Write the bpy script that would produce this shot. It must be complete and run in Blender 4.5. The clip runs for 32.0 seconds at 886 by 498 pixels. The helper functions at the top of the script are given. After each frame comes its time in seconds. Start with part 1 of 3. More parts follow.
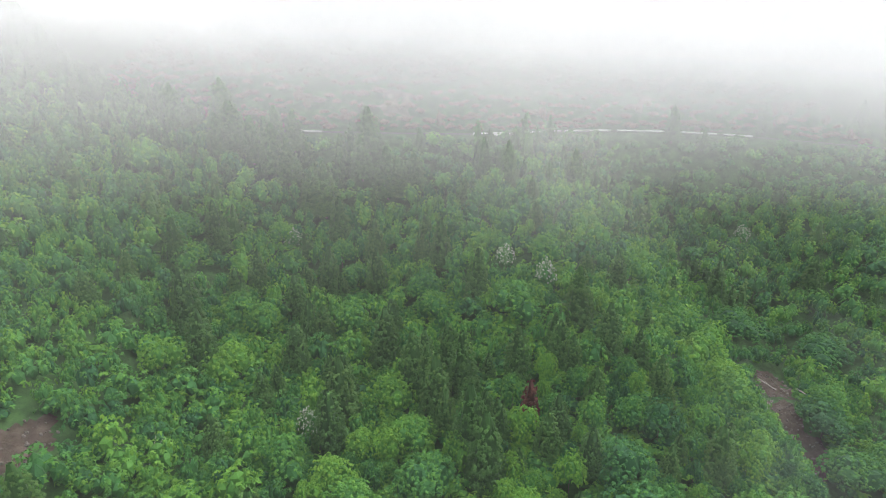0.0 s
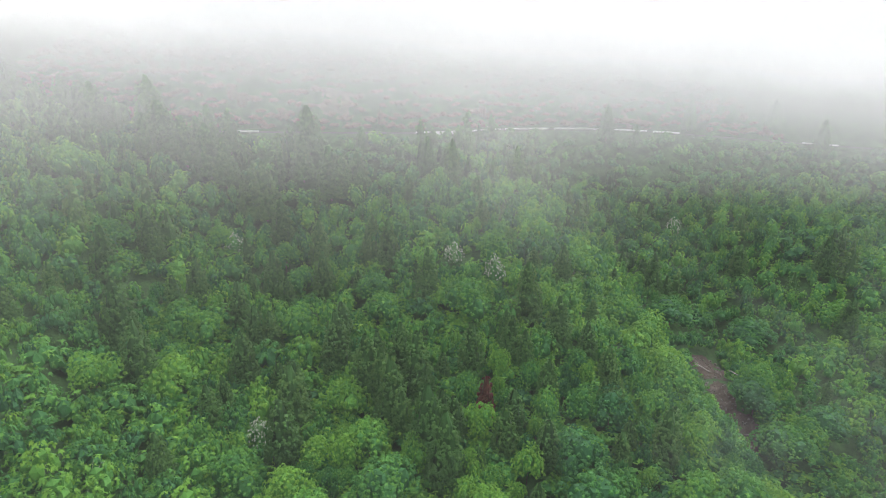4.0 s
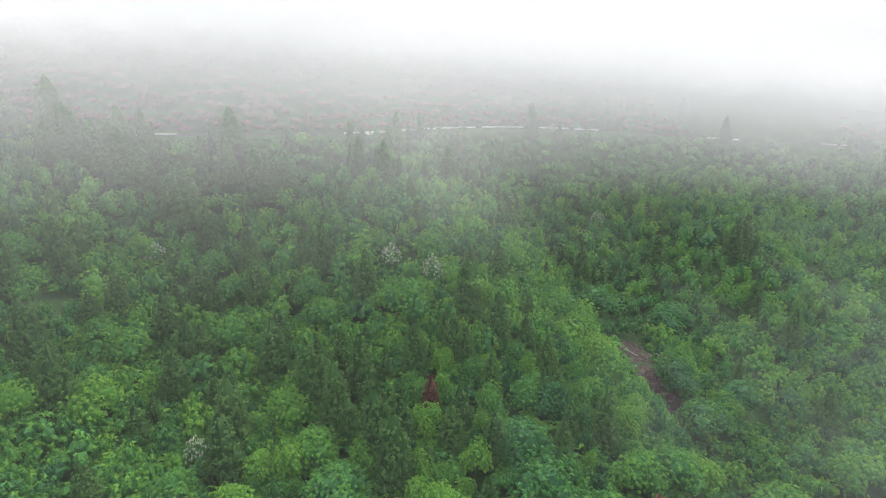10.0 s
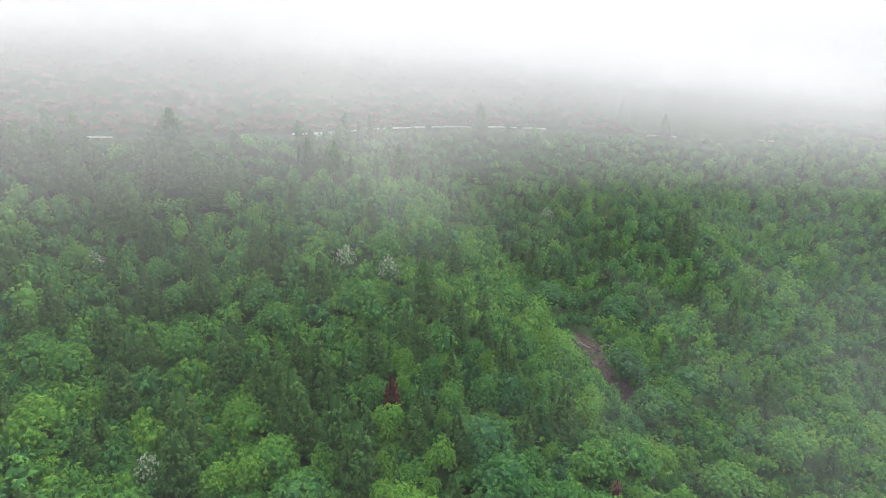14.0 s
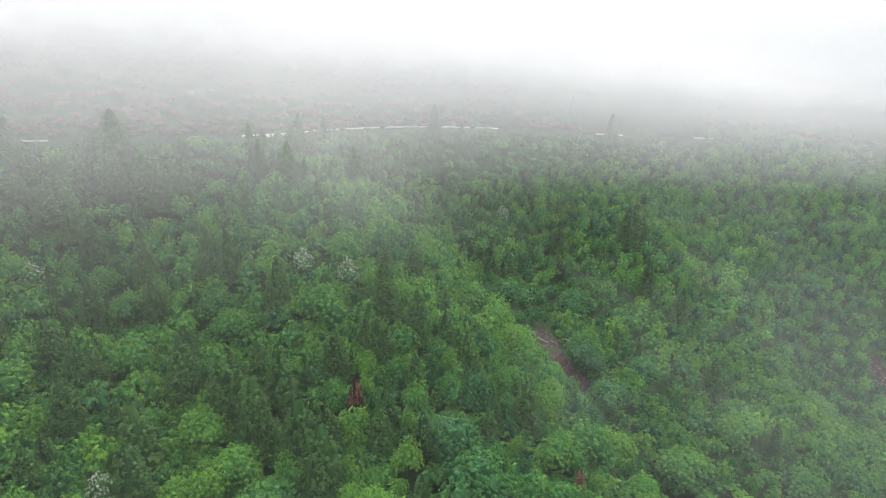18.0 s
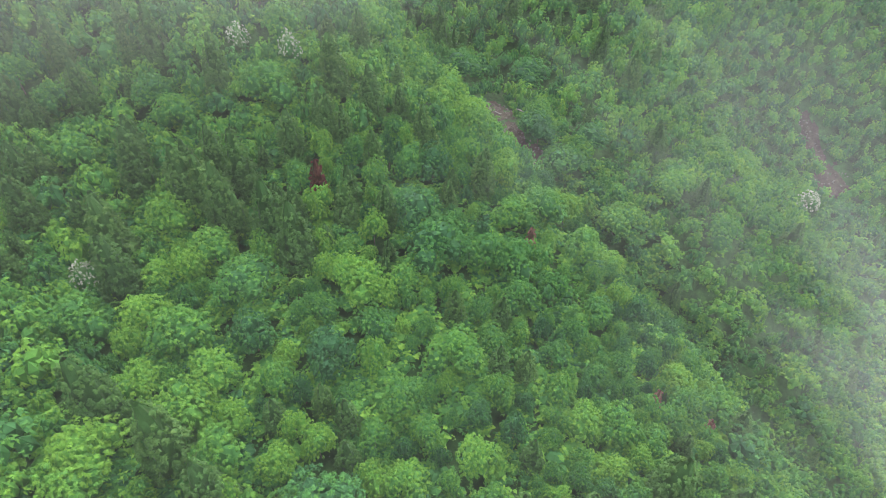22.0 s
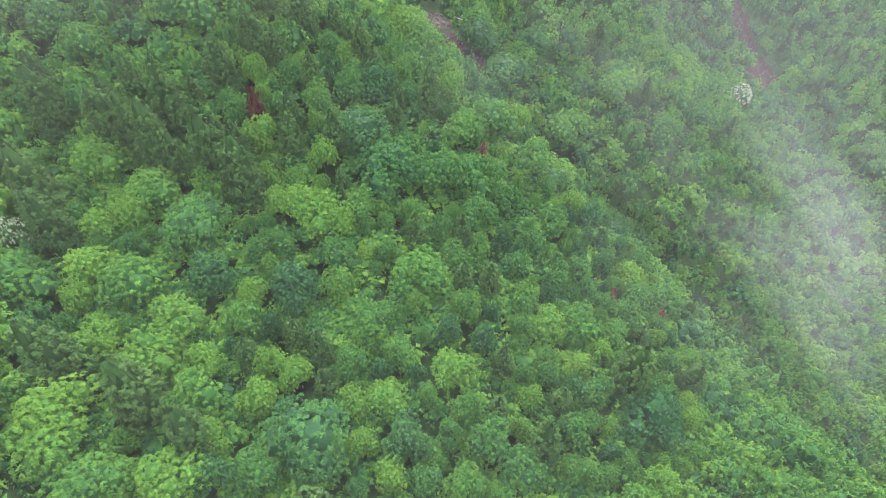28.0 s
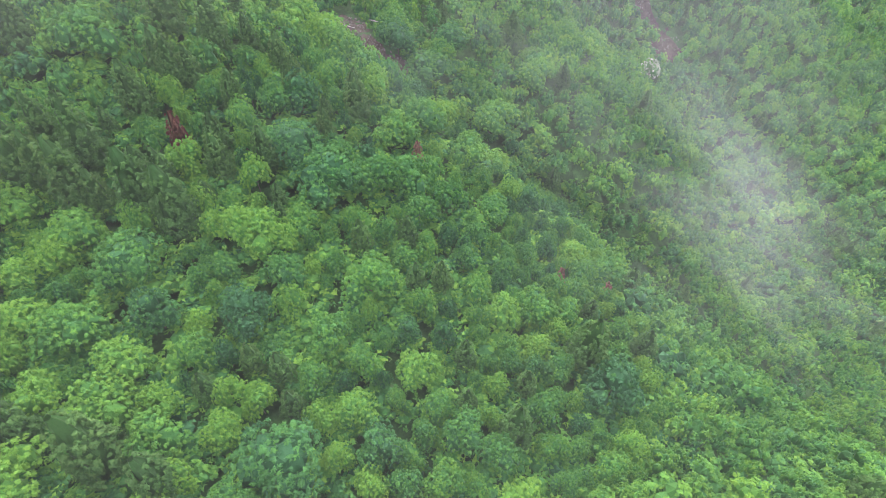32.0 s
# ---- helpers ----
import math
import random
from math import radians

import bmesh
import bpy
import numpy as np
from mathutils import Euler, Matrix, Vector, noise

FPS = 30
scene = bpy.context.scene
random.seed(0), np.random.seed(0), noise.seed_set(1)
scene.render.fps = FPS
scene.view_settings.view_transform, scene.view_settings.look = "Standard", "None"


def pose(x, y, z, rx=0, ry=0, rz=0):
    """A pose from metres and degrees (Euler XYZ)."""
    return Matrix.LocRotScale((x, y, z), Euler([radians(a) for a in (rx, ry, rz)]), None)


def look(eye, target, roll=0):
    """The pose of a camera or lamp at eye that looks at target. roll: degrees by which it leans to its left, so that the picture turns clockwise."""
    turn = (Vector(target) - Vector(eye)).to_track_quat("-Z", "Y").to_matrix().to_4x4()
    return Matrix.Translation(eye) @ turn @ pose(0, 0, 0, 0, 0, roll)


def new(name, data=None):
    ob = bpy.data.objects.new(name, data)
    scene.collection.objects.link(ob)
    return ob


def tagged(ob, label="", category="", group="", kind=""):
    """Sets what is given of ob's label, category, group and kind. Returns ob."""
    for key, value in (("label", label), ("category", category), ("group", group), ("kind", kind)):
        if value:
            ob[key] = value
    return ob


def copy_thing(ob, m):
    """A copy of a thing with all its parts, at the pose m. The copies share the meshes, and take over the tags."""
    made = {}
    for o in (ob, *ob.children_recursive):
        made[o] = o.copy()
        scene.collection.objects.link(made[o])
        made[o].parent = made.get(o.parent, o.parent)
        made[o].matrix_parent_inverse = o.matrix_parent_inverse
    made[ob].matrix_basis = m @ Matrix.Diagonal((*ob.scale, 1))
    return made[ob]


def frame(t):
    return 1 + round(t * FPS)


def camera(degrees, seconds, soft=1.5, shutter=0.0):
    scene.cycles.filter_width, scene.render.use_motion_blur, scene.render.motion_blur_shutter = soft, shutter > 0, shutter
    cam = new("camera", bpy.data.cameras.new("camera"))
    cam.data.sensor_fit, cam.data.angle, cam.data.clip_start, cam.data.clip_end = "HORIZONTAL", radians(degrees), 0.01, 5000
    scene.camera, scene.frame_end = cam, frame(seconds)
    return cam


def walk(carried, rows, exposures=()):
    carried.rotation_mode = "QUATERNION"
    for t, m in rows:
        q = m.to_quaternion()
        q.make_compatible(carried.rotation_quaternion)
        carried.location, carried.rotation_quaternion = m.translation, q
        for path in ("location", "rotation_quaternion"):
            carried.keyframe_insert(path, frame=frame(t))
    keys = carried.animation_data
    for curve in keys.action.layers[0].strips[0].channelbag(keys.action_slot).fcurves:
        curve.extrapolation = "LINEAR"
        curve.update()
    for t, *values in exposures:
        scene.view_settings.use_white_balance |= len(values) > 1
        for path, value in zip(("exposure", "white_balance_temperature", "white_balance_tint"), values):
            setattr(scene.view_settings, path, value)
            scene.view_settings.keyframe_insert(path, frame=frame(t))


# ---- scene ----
# ---------------------------------------------------------------- camera
cam = camera(78.84, 32.0, soft=0.6)
# seconds, place in metres, tilt below level, heading, lean
ROWS = [
    (0, 0.03, 0.03, 129.97, 18.71, -0.00, 0.68),
    (1, -0.67, 0.49, 129.58, 18.67, 1.93, 0.51),
    (2, -1.30, 0.69, 129.62, 18.76, 3.39, 0.47),
    (3, -1.91, 0.72, 129.91, 18.87, 4.92, 0.42),
    (3.5, -2.19, 0.77, 130.00, 18.88, 5.76, 0.37),
    (5.5, -3.21, 0.91, 130.09, 19.02, 9.22, 0.34),
    (6, -3.37, 0.95, 130.12, 19.07, 9.84, 0.30),
    (7, -3.67, 1.04, 130.19, 19.18, 10.96, 0.23),
    (8, -4.04, 1.09, 130.27, 19.19, 11.94, 0.19),
    (9, -4.39, 1.12, 130.31, 19.16, 13.19, 0.16),
    (10, -4.76, 1.17, 130.39, 19.02, 14.57, 0.17),
    (11, -5.19, 1.32, 130.46, 19.04, 16.30, 0.16),
    (12, -5.60, 1.44, 130.51, 19.06, 17.47, 0.05),
    (13, -5.92, 1.53, 130.52, 19.05, 18.68, 0.04),
    (14, -6.24, 1.61, 130.58, 19.07, 20.12, 0.01),
    (14.5, -6.40, 1.67, 130.59, 19.09, 20.71, -0.04),
    (16.5, -7.24, 2.03, 130.52, 19.13, 23.39, -0.10),
    (17, -7.41, 2.04, 130.50, 19.11, 24.09, -0.12),
    (18, -7.67, 2.01, 130.46, 19.02, 25.23, -0.13),
    (19, -7.96, 1.77, 130.34, 18.95, 26.04, -0.15),
    (19.5, -8.14, 1.57, 130.26, 18.87, 26.45, -0.16),
    (20, -8.40, 1.34, 130.15, 24.33, 27.38, -0.03),
    (20.5, -8.73, 1.13, 130.02, 29.64, 28.41, 0.08),
    (21, -9.08, 0.98, 129.89, 34.14, 29.43, 0.12),
    (21.5, -9.45, 0.97, 129.77, 38.30, 30.28, 0.12),
    (22, -9.75, 1.09, 129.68, 42.06, 31.11, 0.12),
    (22.5, -10.00, 1.28, 129.61, 45.60, 31.75, 0.06),
    (23, -10.18, 1.49, 129.57, 48.89, 32.55, -0.04),
    (23.5, -10.31, 1.66, 129.55, 50.33, 33.34, -0.05),
    (24, -10.45, 1.80, 129.53, 50.34, 34.03, -0.15),
    (24.5, -10.59, 1.90, 129.50, 50.29, 34.76, -0.20),
    (25, -10.78, 1.97, 129.44, 50.25, 35.30, -0.28),
    (25.5, -10.95, 2.06, 129.39, 50.25, 35.78, -0.35),
    (27.5, -11.31, 2.62, 129.45, 50.46, 38.33, -0.36),
    (28, -11.44, 2.76, 129.51, 50.52, 39.21, -0.45),
    (28.5, -11.58, 2.90, 129.58, 50.53, 40.37, -0.46),
    (29, -11.75, 3.02, 129.63, 50.51, 41.84, -0.40),
    (29.5, -11.90, 3.13, 129.67, 50.51, 43.41, -0.37),
    (30, -12.03, 3.24, 129.70, 50.49, 44.83, -0.34),
    (30.5, -12.16, 3.33, 129.73, 50.50, 45.95, -0.29),
    (31, -12.27, 3.40, 129.76, 50.53, 47.18, -0.29),
    (31.5, -12.37, 3.47, 129.81, 50.54, 48.10, -0.31),
    (32, -12.46, 3.52, 129.89, 50.55, 48.87, -0.33),
]
walk(cam, [(t, pose(x, y, z, 90 - tilt, 0, -head) @ pose(0, 0, 0, 0, 0, -lean))
           for t, x, y, z, tilt, head, lean in ROWS],
     exposures=[(0, -0.1, 6500, 10), (19.5, -0.08, 6500, 10), (21.5, 0.3, 6500, 10), (24, 0.5, 6500, 10), (29, 0.55, 6350, 18), (32, 0.55, 6300, 19)])

# ---------------------------------------------------------------- sky and light
SUN_HEAD, SUN_UP = radians(35), radians(48)


def node(tree, kind, **values):
    n = tree.nodes.new(kind)
    for key, value in values.items():
        if key in n.inputs:
            n.inputs[key].default_value = value
        else:
            setattr(n, key, value)
    return n


world = bpy.data.worlds.new("overcast_sky")
scene.world = world
world.use_nodes = True
wt = world.node_tree
wt.nodes.clear()
sky = node(wt, "ShaderNodeTexSky", sky_type="NISHITA", sun_disc=False, sun_elevation=SUN_UP, sun_rotation=SUN_HEAD,
           air_density=1.5, dust_density=6.0)
bg_sky = node(wt, "ShaderNodeBackground", Strength=0.05)
wt.links.new(sky.outputs[0], bg_sky.inputs["Color"])
# the cloud's own glow: brightest towards the hidden sun
tc = node(wt, "ShaderNodeTexCoord")
dot = node(wt, "ShaderNodeVectorMath", operation="DOT_PRODUCT")
dot.inputs[1].default_value = (math.sin(SUN_HEAD) * math.cos(SUN_UP), math.cos(SUN_HEAD) * math.cos(SUN_UP), math.sin(SUN_UP))
wt.links.new(tc.outputs["Generated"], dot.inputs[0])
glow = node(wt, "ShaderNodeMapRange", interpolation_type="SMOOTHSTEP")
for key, value in zip(("From Min", "From Max", "To Min", "To Max"), (-0.3, 0.8, 1.25, 1.9)):
    glow.inputs[key].default_value = value
wt.links.new(dot.outputs["Value"], glow.inputs["Value"])
bg_cloud = node(wt, "ShaderNodeBackground", Color=(0.96, 0.98, 1.0, 1))
wt.links.new(glow.outputs[0], bg_cloud.inputs["Strength"])
add = node(wt, "ShaderNodeAddShader")
wt.links.new(bg_sky.outputs[0], add.inputs[0])
wt.links.new(bg_cloud.outputs[0], add.inputs[1])
out = node(wt, "ShaderNodeOutputWorld")
wt.links.new(add.outputs[0], out.inputs[0])

sun_data = bpy.data.lights.new("sun", "SUN")
sun_data.energy, sun_data.angle, sun_data.color = 2.0, radians(20), (1.0, 0.97, 0.92)
sun = new("sun", sun_data)
sun.matrix_world = look((0, 0, 300), (-math.sin(SUN_HEAD) * math.cos(SUN_UP), -math.cos(SUN_HEAD) * math.cos(SUN_UP), 300 - math.sin(SUN_UP)))
scene.cycles.transparent_max_bounces = 64

# ---------------------------------------------------------------- materials


def material(name, rough=0.8):
    m = bpy.data.materials.new(name)
    m.use_nodes = True
    t = m.node_tree
    b = t.nodes["Principled BSDF"]
    b.inputs["Roughness"].default_value = rough
    b.inputs["Specular IOR Level"].default_value = 0.3
    return m, t, b


def ramp(t, stops, source):
    r = node(t, "ShaderNodeValToRGB")
    while len(r.color_ramp.elements) < len(stops):
        r.color_ramp.elements.new(0.5)
    for e, (p, c) in zip(r.color_ramp.elements, stops):
        e.position, e.color = p, (*c, 1)
    t.links.new(source, r.inputs[0])
    return r.outputs[0]


def noise_at(t, scale, detail=4.0, rough=0.6, vector=None):
    n = node(t, "ShaderNodeTexNoise", Scale=scale, Detail=detail, Roughness=rough)
    if vector is not None:
        t.links.new(vector, n.inputs["Vector"])
    return n.outputs[0]


def world_place(t):
    return node(t, "ShaderNodeNewGeometry").outputs["Position"]


def leaf_material(name, stops, spread=0.22, through_light=0.18):
    """Foliage: a tone for each tree, with shade painted into the crown cores, a little for each leaf, and a drift over
    the hillside.
    """
    m, t, b = material(name, 0.6)
    b.inputs["Specular IOR Level"].default_value = 0.1
    info, geo = node(t, "ShaderNodeObjectInfo"), node(t, "ShaderNodeNewGeometry")
    tone = node(t, "ShaderNodeAttribute", attribute_name="tone")
    f = node(t, "ShaderNodeMath", operation="MULTIPLY_ADD")
    f.inputs[1].default_value = 0.24
    t.links.new(info.outputs["Random"], f.inputs[0])
    t.links.new(tone.outputs["Fac"], f.inputs[2])
    leaf = node(t, "ShaderNodeMath", operation="MULTIPLY_ADD")
    leaf.inputs[1].default_value, leaf.inputs[2].default_value = spread, -spread / 2
    t.links.new(geo.outputs["Random Per Island"], leaf.inputs[0])
    both = node(t, "ShaderNodeMath", operation="ADD", use_clamp=True)
    t.links.new(f.outputs[0], both.inputs[0])
    t.links.new(leaf.outputs[0], both.inputs[1])
    colour = ramp(t, stops, both.outputs[0])
    t.links.new(colour, b.inputs["Base Color"])
    thin = node(t, "ShaderNodeBsdfTranslucent")
    t.links.new(colour, thin.inputs["Color"])
    mix = node(t, "ShaderNodeMixShader", Fac=through_light)
    t.links.new(b.outputs[0], mix.inputs[1])
    t.links.new(thin.outputs[0], mix.inputs[2])
    t.links.new(mix.outputs[0], t.nodes["Material Output"].inputs["Surface"])
    return m


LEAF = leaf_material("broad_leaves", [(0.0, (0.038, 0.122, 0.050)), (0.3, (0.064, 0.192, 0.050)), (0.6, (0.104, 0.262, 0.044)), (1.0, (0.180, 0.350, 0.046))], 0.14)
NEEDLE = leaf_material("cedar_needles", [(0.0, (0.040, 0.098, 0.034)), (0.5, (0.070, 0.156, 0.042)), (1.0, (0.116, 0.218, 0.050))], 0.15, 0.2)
BLOSSOM = leaf_material("white_blossom", [(0.0, (0.06, 0.18, 0.05)), (0.3, (0.12, 0.24, 0.09)), (0.55, (0.40, 0.45, 0.33)), (1.0, (0.62, 0.64, 0.55))], 0.6)
DEAD = leaf_material("dead_needles", [(0.0, (0.075, 0.032, 0.024)), (1.0, (0.15, 0.058, 0.04))], 0.4, 0.1)
RUSSET = leaf_material("budding_leaves", [(0.0, (0.15, 0.085, 0.06)), (1.0, (0.24, 0.14, 0.10))], 0.4)


def simple(name, stops, scale, rough=0.9, relief=0.3):
    m, t, b = material(name, rough)
    p = world_place(t)
    n = noise_at(t, scale, 6.0, 0.65, p)
    t.links.new(ramp(t, stops, n), b.inputs["Base Color"])
    bump = node(t, "ShaderNodeBump", Strength=relief, Distance=0.3)
    t.links.new(noise_at(t, scale * 6, 5.0, 0.7, p), bump.inputs["Height"])
    t.links.new(bump.outputs[0], b.inputs["Normal"])
    return m


SOIL = simple("forest_floor", [(0.3, (0.026, 0.058, 0.020)), (0.5, (0.040, 0.092, 0.028)), (0.7, (0.060, 0.140, 0.036))], 0.25)
CUT_BANK = simple("cut_bank", [(0.3, (0.10, 0.075, 0.055)), (0.55, (0.17, 0.125, 0.095)), (0.75, (0.27, 0.21, 0.17))], 0.3)
EARTH = simple("bare_earth", [(0.3, (0.035, 0.026, 0.020)), (0.5, (0.065, 0.048, 0.038)), (0.65, (0.09, 0.07, 0.058)), (0.8, (0.17, 0.145, 0.125))], 0.35, 0.9, 0.8)
BARK = simple("bark", [(0.3, (0.07, 0.055, 0.045)), (0.7, (0.18, 0.15, 0.13))], 2.0)
CONCRETE = simple("weathered_concrete", [(0.3, (0.55, 0.55, 0.53)), (0.7, (0.75, 0.75, 0.73))], 1.0, 0.8, 0.1)
PAINT = simple("white_rail_paint", [(0.3, (0.78, 0.78, 0.77)), (0.7, (0.86, 0.86, 0.85))], 1.5, 0.5, 0.05)
ASPHALT = simple("asphalt", [(0.3, (0.045, 0.045, 0.047)), (0.7, (0.07, 0.07, 0.07))], 1.0, 0.85, 0.1)

# ---------------------------------------------------------------- the hillside
# swellings and hollows on a slope that rises to the north
HILLS = [
    1.0, 2.5, 0.7, -5.4, -8.8, -5.9, -6.9, -14.0, -13.1, -4.4,
    1.3, 5.3, 9.2, 10.9, 7.1, -0.1, -1.4, -1.5, -7.5, -4.3,
    10.8, 12.3, 2.4, -4.5, -13.8, -13.3, -14.2, -6.0, -6.1, -3.6,
    22.9, -3.2, -7.9, 5.3, -8.9, -3.3, -20.4, -4.5, 0.0, -1.8,
    25.4, 0.8, 10.8, -0.6, -3.7, 17.3, 1.5, 2.7, -10.9, -7.8,
    11.6, -3.2, -0.7, -5.8, 5.4, -21.2, -8.4, -15.2, -24.6, -2.8,
    4.3, -8.3, -3.5, 8.6, -0.2, -31.3, -11.2, -17.0, -4.4, 12.1,
    -2.0, -15.3, -2.8, 14.9, -2.8, 1.5, 4.7, -14.4, -10.8, 0.2,
    -2.0, -9.9, -11.3, -7.1, -13.9, -11.2, -6.5, -7.7, -10.5, -5.3,
    -0.4, -3.9, -8.4, -6.4, -3.5, -4.6, -6.9, -9.9, -13.7, -7.3,
]
ROAD_LINE = [(-390, 400, 106), (-268, 345, 104), (-123, 274, 102), (-60, 258, 101), (31, 263, 98), (67, 305, 95), (121, 306, 94), (166, 305, 91), (281, 306, 80), (358, 287, 76), (530, 200, 70), (680, 60, 66)]


CREST = [(84, 122), (76, 95), (73, 70), (78, 45), (81, 20), (76, -5), (70, -60)]
RAVINE = [(100, 158), (97, 122), (104, 95), (116, 65), (124, 30), (126, -10), (120, -60)]


def line_gap(x, y, points):
    best = np.full(np.shape(x), 1e9)
    for (ax, ay), (bx, by) in zip(points, points[1:]):
        u = np.clip(((x - ax) * (bx - ax) + (y - ay) * (by - ay)) / ((bx - ax) ** 2 + (by - ay) ** 2), 0, 1)
        best = np.minimum(best, np.hypot(x - ax - u * (bx - ax), y - ay - u * (by - ay)))
    return best


def slope(x, y):
    x, y = np.asarray(x, float), np.asarray(y, float)
    z = 7.8 + -0.1256 * x + 0.4739 * y
    k = 0
    for i in range(10):
        for j in range(10):
            z = z + HILLS[k] * np.exp(-((x + 150 - 48 * i) ** 2 + (y + 50 - 44 * j) ** 2) / (2 * 42.0 ** 2))
            k += 1
    # the spur's crest, and the steep flank that falls from it to the ravine
    crest = np.array(CREST[::-1], float)
    k = np.clip((x - np.interp(y, crest[:, 1], crest[:, 0])) / 26, 0, 1)
    z = z - 24 * k * k * (3 - 2 * k) * np.clip((150 - y) / 40, 0, 1)
    # the ravine beside the spur
    z = z - 12 * np.exp(-(line_gap(x, y, RAVINE) / 13.0) ** 2)
    # above the road the mountain runs up evenly to a rounded crest
    line = np.array(ROAD_LINE, float)
    up = y - np.interp(x, line[:, 0], line[:, 1])
    level = np.interp(x, line[:, 0], line[:, 2])
    w = np.clip((up + 5) / 40, 0, 1)
    w = w * w * (3 - 2 * w)
    z = z * (1 - w) + w * (level + 125 * np.tanh(np.maximum(up, 0) / 175))
    return np.where(z < 0, 160 * np.tanh(z / 160), z)


def smooth_line(points, step=4.0):
    p = np.array(points, float)
    s = np.concatenate([[0], np.cumsum(np.hypot(*np.diff(p[:, :2], axis=0).T))])
    u = np.arange(0, s[-1], step)
    q = np.stack([np.interp(u, s, p[:, i]) for i in range(3)], 1)
    for _ in range(60):
        q[1:-1] = 0.25 * q[:-2] + 0.5 * q[1:-1] + 0.25 * q[2:]
    return q


ROAD = smooth_line(ROAD_LINE)


def road_gap(x, y):
    """Distance to the road's middle, and the road's height there."""
    x, y = np.asarray(x, float), np.asarray(y, float)
    best, level = np.full(x.shape, 1e9), np.zeros(x.shape)
    for px, py, pz in ROAD[::2]:
        g = np.hypot(x - px, y - py)
        near = g < best
        best, level = np.where(near, g, best), np.where(near, pz, level)
    return best, level


def uphill_of(x, y):
    line = np.array(ROAD_LINE, float)
    return y - np.interp(x, line[:, 0], line[:, 1])


def ground_height(x, y):
    z = slope(x, y)
    g, level = road_gap(x, y)
    w = np.clip((34 - g) / 28, 0, 1)
    w = w * w * (3 - 2 * w)
    return z * (1 - w) + level * w


def sheet_mesh(name, xs, ys, height):
    gx, gy = np.meshgrid(xs, ys)
    gz = height(gx, gy)
    nx, ny = len(xs), len(ys)
    v = np.stack([gx.ravel(), gy.ravel(), gz.ravel()], 1)
    i = (np.arange(ny - 1)[:, None] * nx + np.arange(nx - 1)[None]).ravel()
    f = np.stack([i, i + 1, i + nx + 1, i + nx], 1)
    return raw_mesh(name, v, f)


def raw_mesh(name, v, f, smooth=True):
    """A mesh of equal-sided faces from arrays."""
    me = bpy.data.meshes.new(name)
    n, k = f.shape
    me.vertices.add(len(v))
    me.vertices.foreach_set("co", np.ascontiguousarray(v, np.float32).ravel())
    me.loops.add(n * k)
    me.loops.foreach_set("vertex_index", np.ascontiguousarray(f, np.int32).ravel())
    me.polygons.add(n)
    me.polygons.foreach_set("loop_start", np.arange(0, n * k, k, dtype=np.int32))
    me.update(calc_edges=True)
    me.polygons.foreach_set("use_smooth", np.full(n, smooth))
    return me


def lines(parts):
    """Grid lines: even steps near by, then wider and wider to the horizon."""
    a = np.concatenate([np.arange(lo, hi, step) for lo, hi, step in parts])
    steps = 40 * (1.4 ** np.arange(13))
    return np.concatenate([(a[0] - np.cumsum(steps))[::-1], a, a[-1] + np.cumsum(steps)])


ground = new("ground", sheet_mesh("ground", lines(((-660, -300, 15), (-300, 460, 5), (460, 900, 15))),
                                  lines(((-160, -90, 14), (-90, 470, 5), (470, 1020, 12))), ground_height))
ground.data.materials.append(SOIL)
tagged(ground, "steep forested mountainside with low green growth over brown soil", "ground", kind="structure")

# ---------------------------------------------------------------- trees
rng = np.random.default_rng(7)


def unit(a):
    return a / (np.linalg.norm(a, axis=1, keepdims=True) + 1e-9)


def leaves(r, c, normal, along, leaf, broad):
    """Leaf sprays, one triangle each."""
    n = len(c)
    nrm = unit(normal)
    a = unit(along - nrm * (along * nrm).sum(1, keepdims=True))
    b = np.cross(nrm, a)
    z = (leaf * r.uniform(0.65, 1.35, n))[:, None]
    v = np.stack([c - b * z * broad - a * z * 0.5, c + b * z * broad - a * z * 0.5, c + a * z + nrm * z * 0.15], 1)
    return v.reshape(-1, 3), np.arange(n * 3).reshape(-1, 3)


def ball(level):
    bm = bmesh.new()
    bmesh.ops.create_icosphere(bm, subdivisions=level, radius=1.0)
    v = np.array([q.co for q in bm.verts])
    f = np.array([[q.index for q in g.verts] for g in bm.faces])
    bm.free()
    return v, f


BALL = ball(1), ball(2)


